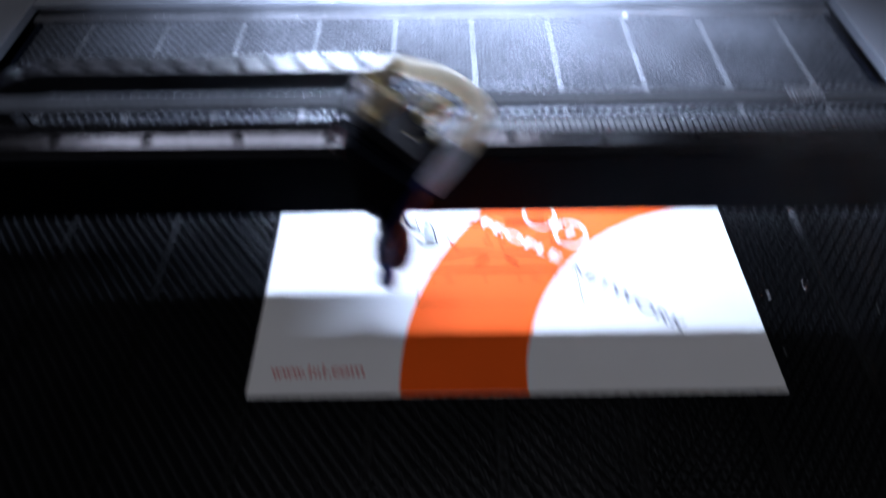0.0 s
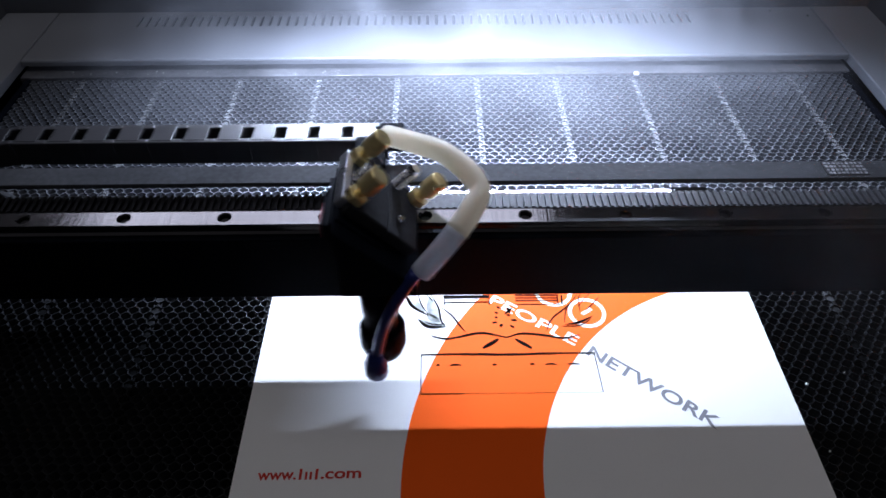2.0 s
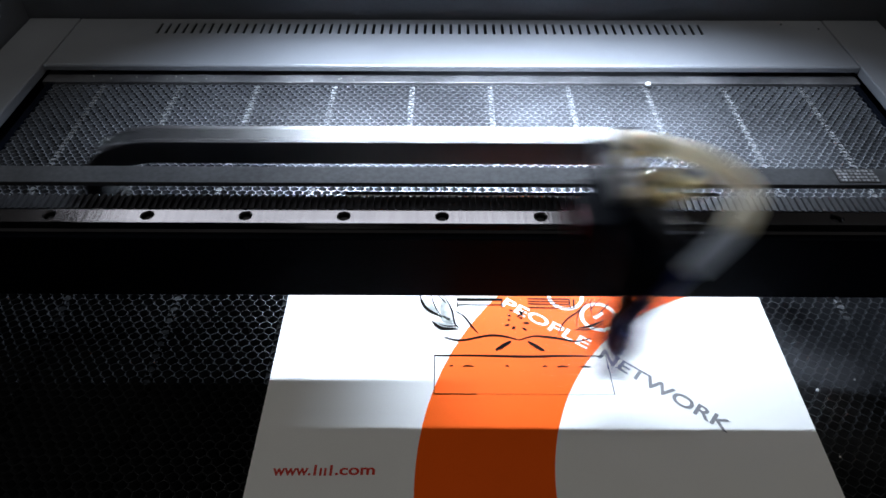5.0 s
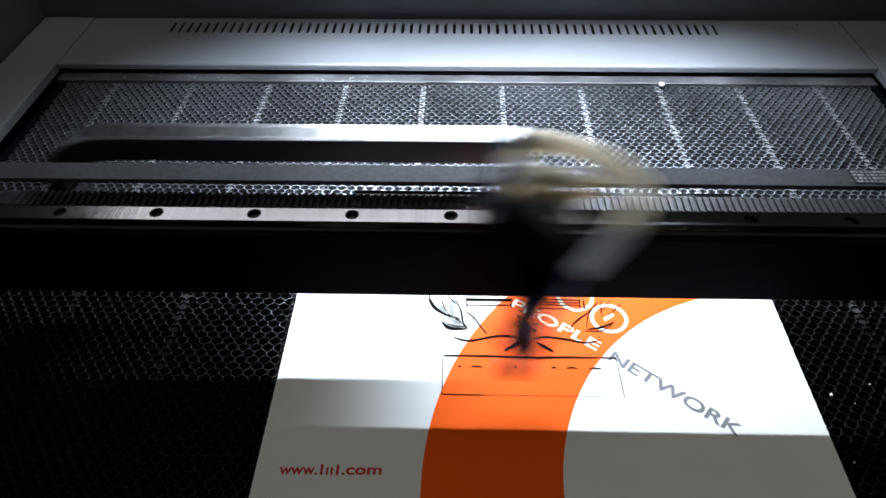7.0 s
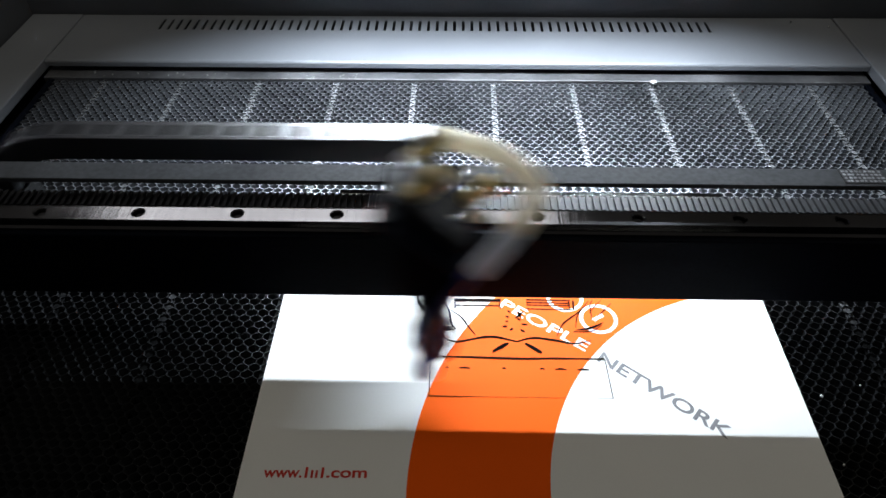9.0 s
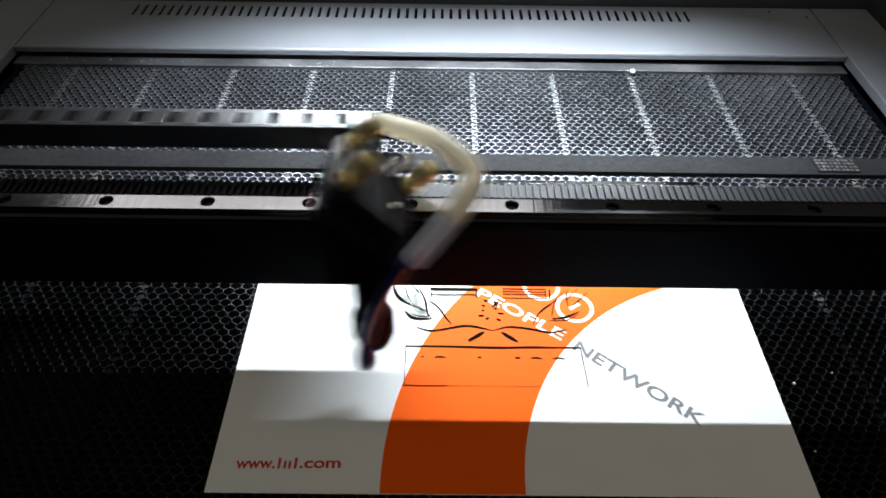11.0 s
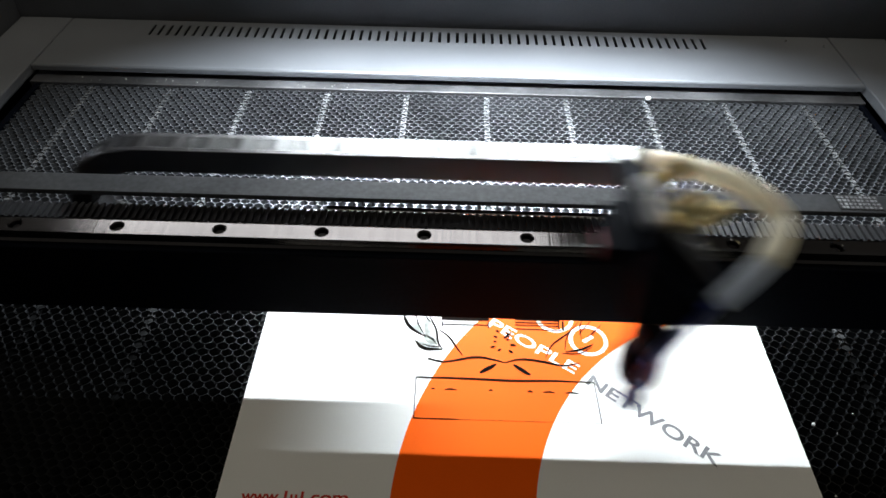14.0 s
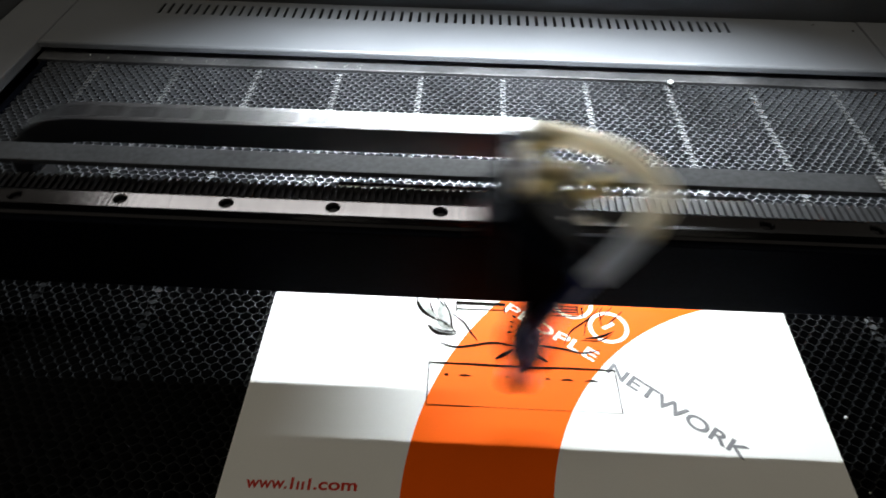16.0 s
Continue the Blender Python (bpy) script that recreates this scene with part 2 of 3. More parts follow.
tagged(part("wall_front", box(-0.386, 0.641, -0.30, -0.141, -0.05, 0.012), M_WALL), "dark grey steel front sill of the machine", "wall", kind="structure")

# ---- honeycomb bed ----
bed = thing("honeycomb_bed", "aluminium honeycomb cutting bed in a flat frame", "bed")


def honeycomb():
    wide, upright, slant, wall, deep = 0.0085, 0.0029, 0.0026, 0.00052, 0.012
    rise = upright + slant
    rng = np.random.default_rng(4)
    nx, ny = int((COMB_X1 - COMB_X0) / wide) + 1, int((BED_Y1 - BED_Y0) / rise) + 1
    i, j = np.meshgrid(np.arange(nx), np.arange(ny), indexing="ij")
    cx = (COMB_X0 + wide * (i + 0.5 * (j % 2))).ravel()
    cy = (BED_Y0 + rise * j).ravel()
    jitter = lambda a, b: 0.00016 * np.stack([np.sin(311 * a + 173 * b), np.sin(197 * b - 259 * a)], -1)
    corners = []
    for dx, dy in ((1, 0.5), (0, 1.5), (-1, 0.5), (-1, -0.5), (0, -1.5), (1, -0.5)):
        px = cx + dx * wide / 2
        py = cy + math.copysign(upright / 2 + (slant if abs(dy) > 1 else 0), dy)
        corners.append(np.stack([px, py], -1) + jitter(px, py))
    p, q = np.concatenate([corners[0], corners[1], corners[5]]), np.concatenate([corners[1], corners[2], corners[0]])
    d = (q - p) / np.linalg.norm(q - p, axis=1, keepdims=True)
    off = wall / 2 * np.stack([-d[:, 1], d[:, 0]], -1)
    z = rng.normal(0, 0.00012, len(p))[:, None]
    low = np.full_like(z, -deep)
    four = [p + off, q + off, q - off, p - off]
    verts = np.concatenate([np.concatenate([c, z], 1) for c in four] + [np.concatenate([c, low], 1) for c in four])
    n = len(p)
    k = np.arange(n)
    quad = lambda a, b, c, e: np.stack([k + a * n, k + b * n, k + c * n, k + e * n], -1)
    faces = np.concatenate([quad(3, 2, 1, 0), quad(0, 1, 5, 4), quad(2, 3, 7, 6)])
    me = bpy.data.meshes.new("honeycomb_mesh")
    me.from_pydata(verts.tolist(), [], faces.tolist())
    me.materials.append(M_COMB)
    # darker copy of the foil: shade down inside the cells is painted in
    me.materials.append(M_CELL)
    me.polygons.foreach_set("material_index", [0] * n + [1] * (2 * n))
    return me


cells = new("honeycomb_mesh", honeycomb())
cells.parent = bed
tagged(cells, "thin aluminium honeycomb cells", kind="stuff")
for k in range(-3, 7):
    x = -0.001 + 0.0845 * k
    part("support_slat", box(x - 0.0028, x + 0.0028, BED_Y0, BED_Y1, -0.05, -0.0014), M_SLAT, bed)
part("frame_bar", box(BED_X0, BED_X1, 0.4755, 0.512, -0.05, 0.0025, 0.0006), M_FRAME, bed, "flat aluminium frame bar at the back")
# side bars are black to paint in the shade of the gap beside the bed
for x0, x1 in ((COMB_X0 - 0.0062, COMB_X0 - 0.0002), (COMB_X1 + 0.0048, COMB_X1 + 0.0108)):
    part("frame_bar", box(x0, x1, BED_Y0, 0.475, -0.05, 0.0012, 0.0006), M_BLACK, bed, "frame bar at the side, blackened to stand for the shaded gap")

# ---- gantry ----
GX0, GX1 = -0.384, 0.639
gantry = thing("gantry", "black gantry beam with a steel guide rail across the bed", "gantry")
part("beam", box(GX0, GX1, 0.112, 0.130, 0.058, 0.110, 0.0012), M_BLACK, gantry, "black anodised beam")


def rail_mesh():
    """Ground guide rail with a counterbored hole every 60 mm."""
    bm = bmesh.new()
    pitch, half, y0, z, r, deep, shoulder = 0.0595, 0.0063, 0.1215, 0.1195, 0.0036, 0.005, 0.0011
    for k in range(-6, 11):
        cx = -0.0005 + k * pitch
        n = 16
        outer, inner, mid, low = [], [], [], []
        for s in range(n):
            a = 2 * math.pi * (s + 0.5) / n
            c, t = math.cos(a), math.sin(a)
            f = min(pitch / 2 / abs(c), half / abs(t))
            corner = s in (0, 7, 8, 15)
            ox = math.copysign(pitch / 2, c) if corner else max(-pitch / 2, min(pitch / 2, f * c))
            oy = math.copysign(half, t)
            outer.append(bm.verts.new((cx + ox, y0 + (oy - shoulder if t > 0 else oy), z)))
            inner.append(bm.verts.new((cx + (r + 0.0007) * c, y0 + (r + 0.0007) * t, z)))
            mid.append(bm.verts.new((cx + r * c, y0 + r * t, z - 0.0008)))
            low.append(bm.verts.new((cx + r * c, y0 + r * t, z - deep)))
        for s in range(n):
            e = (s + 1) % n
            bm.faces.new((inner[s], inner[e], outer[e], outer[s]))
            bm.faces.new((mid[s], mid[e], inner[e], inner[s]))
            bm.faces.new((low[s], low[e], mid[e], mid[s]))
        bm.faces.new(low)
    x0, x1 = -0.0005 - 6.5 * pitch, -0.0005 + 10.5 * pitch
    waist = [(half, z - 0.00016), (half, z - 0.002), (half - 0.0012, z - 0.0035), (half - 0.0012, z - 0.0065), (half, z - 0.008), (half, 0.110)]
    bm.faces.new([bm.verts.new(v) for v in ((x0, y0 + half - shoulder, z), (x1, y0 + half - shoulder, z), (x1, y0 + half, z - 0.00016), (x0, y0 + half, z - 0.00016))])
    for sign in (-1, 1):
        for (w0, z0), (w1, z1) in zip(waist, waist[1:]):
            bm.faces.new([bm.verts.new(v) for v in ((x0, y0 + sign * w0, z0), (x1, y0 + sign * w0, z0), (x1, y0 + sign * w1, z1), (x0, y0 + sign * w1, z1))])
    return bm


rail = part("guide_rail", rail_mesh(), M_STEEL, gantry, "ground steel rail with counterbored holes")
for k in range(-5, 11):
    part("screw", lathe([(0.0019, 0.1146), (0.0026, 0.1150), (0.0026, 0.1166), (0.0022, 0.1170)], Matrix.Translation((-0.0005 + k * 0.0595, 0.1215, 0)), 10), M_BLACK_GLOSS, rail)


def belt_mesh():
    bm = box(GX0, GX1, 0.1415, 0.156, 0.1045, 0.1061)
    for k in range(225):
        x = GX0 + 0.002 + k * 0.0045
        box(x, x + 0.0020, 0.1418, 0.1557, 0.1060, 0.1080, bm=bm)
    return bm


part("toothed_belt", belt_mesh(), M_BELT, gantry, "black toothed drive belt")
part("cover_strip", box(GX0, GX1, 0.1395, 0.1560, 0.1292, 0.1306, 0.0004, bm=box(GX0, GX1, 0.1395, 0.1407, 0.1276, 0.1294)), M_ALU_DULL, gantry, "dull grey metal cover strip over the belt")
sticker = part("sticker", box(0.362, 0.3875, 0.1420, 0.1550, 0.1307, 0.1310), M_BELT, gantry, "worn dark sticker with rows of faded silver print")
for row in range(4):
    dashes = bmesh.new()
    for k in range(9):
        x, w = 0.3632 + k * 0.0027, (0.0021, 0.0014, 0.0018)[(k + row) % 3]
        box(x, x + w, 0.1428 + row * 0.0031, 0.1446 + row * 0.0031, 0.1310, 0.13115, bm=dashes)
    part("print_row", dashes, M_STICKER, sticker)
# unseen trough added so that its shadow falls across the card's left
trough = box(-0.16, 0.108, 0.1545, 0.1555, 0.0710, 0.0790, bm=box(-0.16, 0.108, 0.1555, 0.1755, 0.0710, 0.0723))
part("shadow_trough", box(-0.16, 0.108, 0.1745, 0.1755, 0.0723, 0.0745, bm=trough), M_BLACK, gantry, "black trough below the belt, added to shade the card")
part("belt_guard", box(0.055, 0.300, 0.0, 0.0044, -0.0010, 0.0, 0.0002, m=pose(0, 0.1568, 0.1066, -4.55, 0, 0)), M_GLAZE, gantry, "polished metal flange beside the belt")
for x0, x1 in ((GX0 - 0.001, GX0 + 0.018), (GX1 - 0.018, GX1 + 0.001)):
    part("end_plate", box(x0, x1, 0.108, 0.180, DECK_Z, 0.1005, 0.001, bm=box(x0, x1, 0.1385, 0.1550, 0.1005, 0.1291)), M_BLACK, gantry)

# ---- cable chain ----
chain = thing("cable_chain", "black glossy nylon cable chain folded over the gantry", "cable chain")
LINK, CHAIN_Y, TOP_Z, LOW_Z, CHAIN_FIX, CHAIN_LEN = 0.02155, 0.187, 0.1273, 0.0625, -0.082, 0.4374


def link_mesh():
    """One link: two side plates and two cross bars that leave a small window between links."""
    bm = bmesh.new()
    for y in (-0.0100, 0.0056):
        box(-0.0119, 0.0101, y, y + 0.0044, -0.0108, 0.0064, 0.0008, bm=bm)
        box(0.0070, 0.0113, y + 0.0008, y + 0.0036, -0.0090, 0.0060, bm=bm)
    box(-0.0109, 0.0034, -0.0080, 0.0080, 0.0048, 0.0067, 0.0004, bm=bm)
    box(-0.0109, 0.0034, -0.0080, 0.0080, -0.0096, -0.0079, 0.0004, bm=bm)
    return bm


LINKS = []
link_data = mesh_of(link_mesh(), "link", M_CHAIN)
# undersides take the matte tray black, shade painted in where lamplight would show
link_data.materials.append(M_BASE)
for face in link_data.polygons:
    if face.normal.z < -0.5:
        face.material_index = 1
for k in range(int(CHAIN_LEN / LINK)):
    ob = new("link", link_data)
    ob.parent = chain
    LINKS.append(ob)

# ---- laser head ----
HY = 0.089
head = thing("laser_head", "black laser cutting head with brass mirror screws and a hose", "laser head")
part("slider_block", box(-0.032, -0.003, 0.107, 0.136, 0.1215, 0.1265, 0.0015, bm=box(-0.032, -0.003, 0.107, 0.1135, 0.112, 0.126, 0.001, bm=box(-0.032, -0.003, 0.1295, 0.136, 0.112, 0.126, 0.001))), M_BLACK, head)
part("end_seal", box(-0.0335, -0.0322, 0.1138, 0.1292, 0.1200, 0.1235, bm=box(-0.0335, -0.0322, 0.1115, 0.1150, 0.112, 0.1205)), M_RED, head, "red rubber end seal")
part("carriage_plate", box(-0.028, -0.004, 0.0955, 0.138, 0.1295, 0.1360, 0.001, bm=box(-0.016, -0.002, 0.1375, 0.165, 0.1318, 0.1350, 0.001)), M_BLACK, head)
part("belt_clamp", box(-0.017, -0.003, 0.1345, 0.1385, 0.1080, 0.1325, 0.001, bm=box(-0.017, -0.003, 0.1380, 0.155, 0.1080, 0.1125, 0.001)), M_BLACK, head)
part("chain_bracket", box(-0.002, 0.014, 0.172, 0.196, 0.1285, 0.1345, 0.001, bm=box(-0.016, 0.004, 0.150, 0.180, 0.1320, 0.1355, 0.001)), M_BLACK, head)


def prism(corners, y0, y1):
    """A body of constant section in x and z."""
    bm = bmesh.new()
    front = [bm.verts.new((x, y0, z)) for x, z in corners]
    back = [bm.verts.new((x, y1, z)) for x, z in corners]
    bm.faces.new(front)
    bm.faces.new(back[::-1])
    for k in range(len(corners)):
        e = (k + 1) % len(corners)
        bm.faces.new((front[k], back[k], back[e], front[e]))
    bmesh.ops.bevel(bm, geom=list(bm.edges), offset=0.0012, segments=2, affect="EDGES", profile=0.5)
    return bm


part("body", prism(((-0.0195, 0.101), (0.024, 0.101), (0.024, 0.109), (-0.0195, 0.1515)), 0.074, 0.106), M_BLACK, head)
TILT_M = Matrix.Translation((0.0040, 0.109, 0.1405)) @ pose(0, 0, 0, 0, 45, 0)
part("mount_block", box(-0.0285, -0.0235, -0.0205, 0.0205, -0.0038, 0.0036, 0.0008, m=TILT_M), M_ALU, head, "silver machined edge of the mirror mount")
part("mirror_plate", box(-0.0232, 0.0030, -0.0225, 0.023, -0.004, 0.004, 0.001, m=TILT_M), M_PLATE, head, "dark grey tilted mirror mount plate")
part("cover_plate", box(0.0034, 0.0245, -0.0225, 0.023, -0.004, 0.0034, 0.001, m=TILT_M), M_PLATE, head)
part("back_plate", box(-0.0230, 0.010, -0.025, 0.024, -0.015, -0.007, 0.001, m=TILT_M), M_BLACK, head)
for u, v in ((-0.0215, 0.0165), (-0.0215, -0.0165), (0.0215, 0.0165)):
    knob = lathe([(0.0028, 0.004), (0.0028, 0.0125), (0.0050, 0.0130), (0.0057, 0.0140), (0.0057, 0.0245), (0.0050, 0.0255)], TILT_M @ Matrix.Translation((u, v, 0)), 20)
    ob = part("adjusting_knob", knob, M_BRASS, head, "brass adjusting knob")
    part("lock_nut", lathe([(0.0062, 0.0042), (0.0064, 0.0048), (0.0064, 0.0082), (0.0060, 0.0088)], TILT_M @ Matrix.Translation((u, v, 0)), 6), M_BRASS, ob)
for u, v in ((-0.0215, -0.002), (0.006, 0.0165)):
    sp = [(0.0032 * math.cos(a * 0.9), 0.0032 * math.sin(a * 0.9), 0.004 + 0.00030 * a) for a in range(0, 45)]
    bm = pipe([TILT_M @ (Vector((u, v, 0)) + Vector(p)) for p in sp], 0.0006, 2, 6)
    part("spring_screw", lathe([(0.0016, 0.004), (0.0016, 0.018), (0.0034, 0.0182), (0.0037, 0.0195), (0.0030, 0.0220)], TILT_M @ Matrix.Translation((u, v, 0)), 14, bm=bm), M_CHROME, head, "chrome spring screw")
part("clamp_screw", lathe([(0.0022, 0.004), (0.0022, 0.0062), (0.0014, 0.0070)], TILT_M @ Matrix.Translation((0.010, -0.010, 0)), 12), M_CHROME, head, "small chrome screw")
part("lens_tube", lathe([(0.0102, 0.056), (0.0106, 0.059), (0.0106, 0.072), (0.0116, 0.073), (0.0116, 0.104)], Matrix.Translation((0, HY, 0)), 28), M_NOZZLE, head, "dark anodised lens tube", True)
part("nozzle", lathe([(0.0030, 0.0240), (0.0040, 0.0243), (0.0050, 0.0300), (0.0088, 0.0315), (0.0124, 0.0350), (0.0146, 0.0420), (0.0146, 0.0560), (0.0130, 0.0600)], Matrix.Translation((0, HY, 0)), 28), M_NOZZLE, head, "dark rounded nozzle cap", True)
part("air_fitting", lathe([(0.0052, 0), (0.0076, 0.003), (0.0076, 0.013), (0.0058, 0.016), (0.0050, 0.024)], toward((-0.0045, 0.0745, 0.0255), (-0.004, 0.0735, 0.050)), 12), M_BLUE, head, "dark blue air fitting", True)
part("air_pipe", pipe([(-0.0045, 0.0735, 0.040), (0.0015, 0.0735, 0.070), (0.0105, 0.0740, 0.095), (0.0235, 0.0755, 0.119)], 0.0036), M_BLUE, head, "thin blue air pipe", True)
HOSE = [(0.004, 0.180, 0.1355), (0.018, 0.1620, 0.1440), (0.0375, 0.1435, 0.150), (0.052, 0.126, 0.150), (0.0585, 0.1115, 0.147), (0.054, 0.098, 0.145), (0.0455, 0.0855, 0.140)]
part("hose", pipe(HOSE, 0.0065), M_HOSE, head, "milky silicone air hose", True)
part("hose_sleeve", pipe([(0.0460, 0.0862, 0.1405), (0.036, 0.081, 0.129), (0.026, 0.0775, 0.117)], 0.0063), M_SLEEVE, head, "clear plastic hose end", True)

# ---- printed card ----
card = thing("card", "white glossy card with an orange printed arc and laser-cut lines", "card")
CW, CD, CZ = 0.3605, 0.25, 0.0009
part("sheet", box(0, CW, 0, CD, 0.0002, CZ), M_PAPER, card)


def band_mesh():
    """The orange band between two arcs, kept inside the sheet."""
    bm = bmesh.new()
    last = None
    for k in range(0, 81):
        y = 0.0003 + k * (CD - 0.0006) / 80
        dy0, dy1 = y - 0.008, y - 0.0025
        xl = 0.3395 - math.sqrt(max(0, 0.2373 ** 2 - dy0 ** 2)) if abs(dy0) < 0.2373 else CW - 0.0003
        xr = 0.358 - math.sqrt(max(0, 0.1700 ** 2 - dy1 ** 2)) if abs(dy1) < 0.1700 else CW - 0.0003
        row = [bm.verts.new((xl, y, CZ + 0.0001)), bm.verts.new((xr, y, CZ + 0.0001))]
        if last:
            bm.faces.new((last[0], last[1], row[1], row[0]))
        last = row
    return bm


part("orange_band", band_mesh(), M_ORANGE, card, "orange printed arc")


def lettering(name, body, mat, x, y, z, turn, width, height, label, bold=0.0):
    """Flat printed words: their left end of the baseline at (x, y), fitted to a width and cap height."""
    cu = bpy.data.curves.new(name, "FONT")
    cu.body = body
    cu.offset = bold
    tmp = new(name, cu)
    me = bpy.data.meshes.new_from_object(tmp.evaluated_get(bpy.context.evaluated_depsgraph_get()))
    bpy.data.objects.remove(tmp)
    co = np.array([v.co[:] for v in me.vertices])
    lo, hi = co.min(0), co.max(0)
    me.transform(Matrix.Diagonal((width / (hi[0] - lo[0]), height / (hi[1] - lo[1]), 1, 1)) @ Matrix.Translation((-lo[0], -lo[1], 0)))
    me.materials.clear()
    me.materials.append(mat)
    ob = new(name, me)
    ob.matrix_basis = pose(x, y, z, 0, 0, turn)
    ob.parent = card
    return tagged(ob, label)


lettering("lettering", "PEOPLE", M_WHITE_INK, 0.1624, 0.1548, CZ + 0.0002, -35, 0.072, 0.0092, "white printed word PEOPLE", 0.016)
lettering("lettering", "NETWORK", M_GREY_INK, 0.2283, 0.1062, CZ + 0.0002, -39, 0.0955, 0.0098, "grey printed word NETWORK", 0.020)
lettering("lettering", "www.", M_RED_INK, 0.0148, 0.0150, CZ + 0.0002, 0.8, 0.0235, 0.0050, "red printed letters", 0.022)
lettering("lettering", ".com", M_RED_INK, 0.0532, 0.0156, CZ + 0.0002, 0.8, 0.0246, 0.0050, "red printed letters", 0.022)
for x, w, h in ((0.0400, 0.0016, 0.0070), (0.0436, 0.0014, 0.0050), (0.0464, 0.0014, 0.0050), (0.0498, 0.0016, 0.0070)):
    part("printed_bar", box(x, x + w, 0.0154, 0.0154 + h, CZ + 0.0001, CZ + 0.0002), M_RED_INK, card)


def ring_mesh(x, y, r0, r1):
    bm = bmesh.new()
    n = 40
    a = [(math.cos(2 * math.pi * k / n), math.sin(2 * math.pi * k / n)) for k in range(n)]
    inner = [bm.verts.new((x + r0 * c, y + r0 * s, CZ + 0.0002)) for c, s in a]
    outer = [bm.verts.new((x + r1 * c, y + r1 * s, CZ + 0.0002)) for c, s in a]
    for k in range(n):
        e = (k + 1) % n
        bm.faces.new((inner[k], inner[e], outer[e], outer[k]))
    return bm


part("printed_ring", ring_mesh(0.2350, 0.1437, 0.0112, 0.0140), M_WHITE_INK, card)
part("printed_ring", ring_mesh(0.2125, 0.1640, 0.0112, 0.0140), M_WHITE_INK, card)
part("printed_bar", box(-0.0045, 0.0045, -0.0015, 0.0015, CZ + 0.0001, CZ + 0.0002, m=pose(0.2350, 0.1450, 0, 0, 0, 35)), M_WHITE_INK, card)


def stroke(points, w0, w1=None, z=CZ + 0.0004, steps=5):
    """A cut line along a smooth path, its width swelling from w0 at the ends to w1 in the middle."""
    bm = bmesh.new()
    path = smooth_path([(*p, z) for p in points], steps)
    w1, last, n = w1 or w0, None, len(path) - 1
    for i, p in enumerate(path):
        d = (path[min(i + 1, n)] - path[max(i - 1, 0)]).normalized()
        w = 0.75 * (w0 + (w1 - w0) * math.sin(math.pi * i / n))
        side = Vector((-d.y, d.x, 0)) * w
        row = [bm.verts.new(p + side), bm.verts.new(p - side)]
        if last:
            bm.faces.new((last[0], last[1], row[1], row[0]))
        last = row
    return bm


def cut(points, w0, w1=None, mat=None):
    part("cut_line", stroke(points, w0, w1), mat or M_CHAR, card)


# the box under the emblem
for a, b in (((0.1132, 0.1073), (0.1133, 0.0750)), ((0.2343, 0.1073), (0.2352, 0.0750)), ((0.1133, 0.0750), (0.1420, 0.0750))):
    cut([a, b], 0.0004)
cut([(0.1418, 0.0750), (0.2352, 0.0750)], 0.00015)
cut([(0.1132, 0.1073), (0.1420, 0.1073), (0.1770, 0.1066), (0.2020, 0.1073), (0.2343, 0.1073)], 0.0005, 0.0012)
for x, w in ((0.1250, 0.0012), (0.1370, 0.0040), (0.1640, 0.0014), (0.1903, 0.0018), (0.2030, 0.0040), (0.2185, 0.0044)):
    cut([(x - w, 0.0978), (x, 0.0984), (x + w, 0.0978)], 0.0003, 0.0008)
# the ribbon with its two tails
cut([(0.1202, 0.1237), (0.1322, 0.1209), (0.1534, 0.1256), (0.1658, 0.1240), (0.1741, 0.1214)], 0.0004, 0.0012)
cut([(0.1741, 0.1214), (0.1857, 0.1250), (0.2014, 0.1232), (0.2150, 0.1204), (0.2266, 0.1233)], 0.0004, 0.0012)
cut([(0.1680, 0.1202), (0.1567, 0.1122)], 0.0010, 0.0020)
cut([(0.1802, 0.1200), (0.1912, 0.1118)], 0.0010, 0.0020)
# two framed bars
cut([(0.1292, 0.1604), (0.1642, 0.1604)], 0.0018)
cut([(0.1302, 0.1548), (0.1636, 0.1551)], 0.0006)
cut([(0.1298, 0.1580), (0.1299, 0.1522)], 0.0006)
cut([(0.1634, 0.1584), (0.1637, 0.1522)], 0.0006)
for y, x1, w in ((0.1614, 0.2160, 0.0009), (0.1586, 0.2156, 0.0008), (0.1561, 0.2146, 0.0007), (0.1524, 0.2168, 0.0006)):
    cut([(0.1832, y), (x1, y - 0.0004)], w)
cut([(0.2150, 0.1606), (0.2150, 0.1528)], 0.0006)
cut([(0.2183, 0.1610), (0.2178, 0.1518)], 0.0009)
# the small burst between the bars
for x0, y0, x1, y1 in ((0.1711, 0.1488, 0.1687, 0.1503), (0.1697, 0.1439, 0.1670, 0.1450), (0.1682, 0.1356, 0.1645, 0.1349), (0.1721, 0.1336, 0.1697, 0.1316), (0.1773, 0.1325, 0.1804, 0.1304),
                       (0.1784, 0.1375, 0.1828, 0.1372), (0.1742, 0.1430, 0.1802, 0.1491), (0.1758, 0.1426, 0.1780, 0.1414), (0.1765, 0.1496, 0.1783, 0.1437), (0.1690, 0.1400, 0.1668, 0.1402)):
    cut([(x0, y0), (x1, y1)], 0.0005, 0.0012)
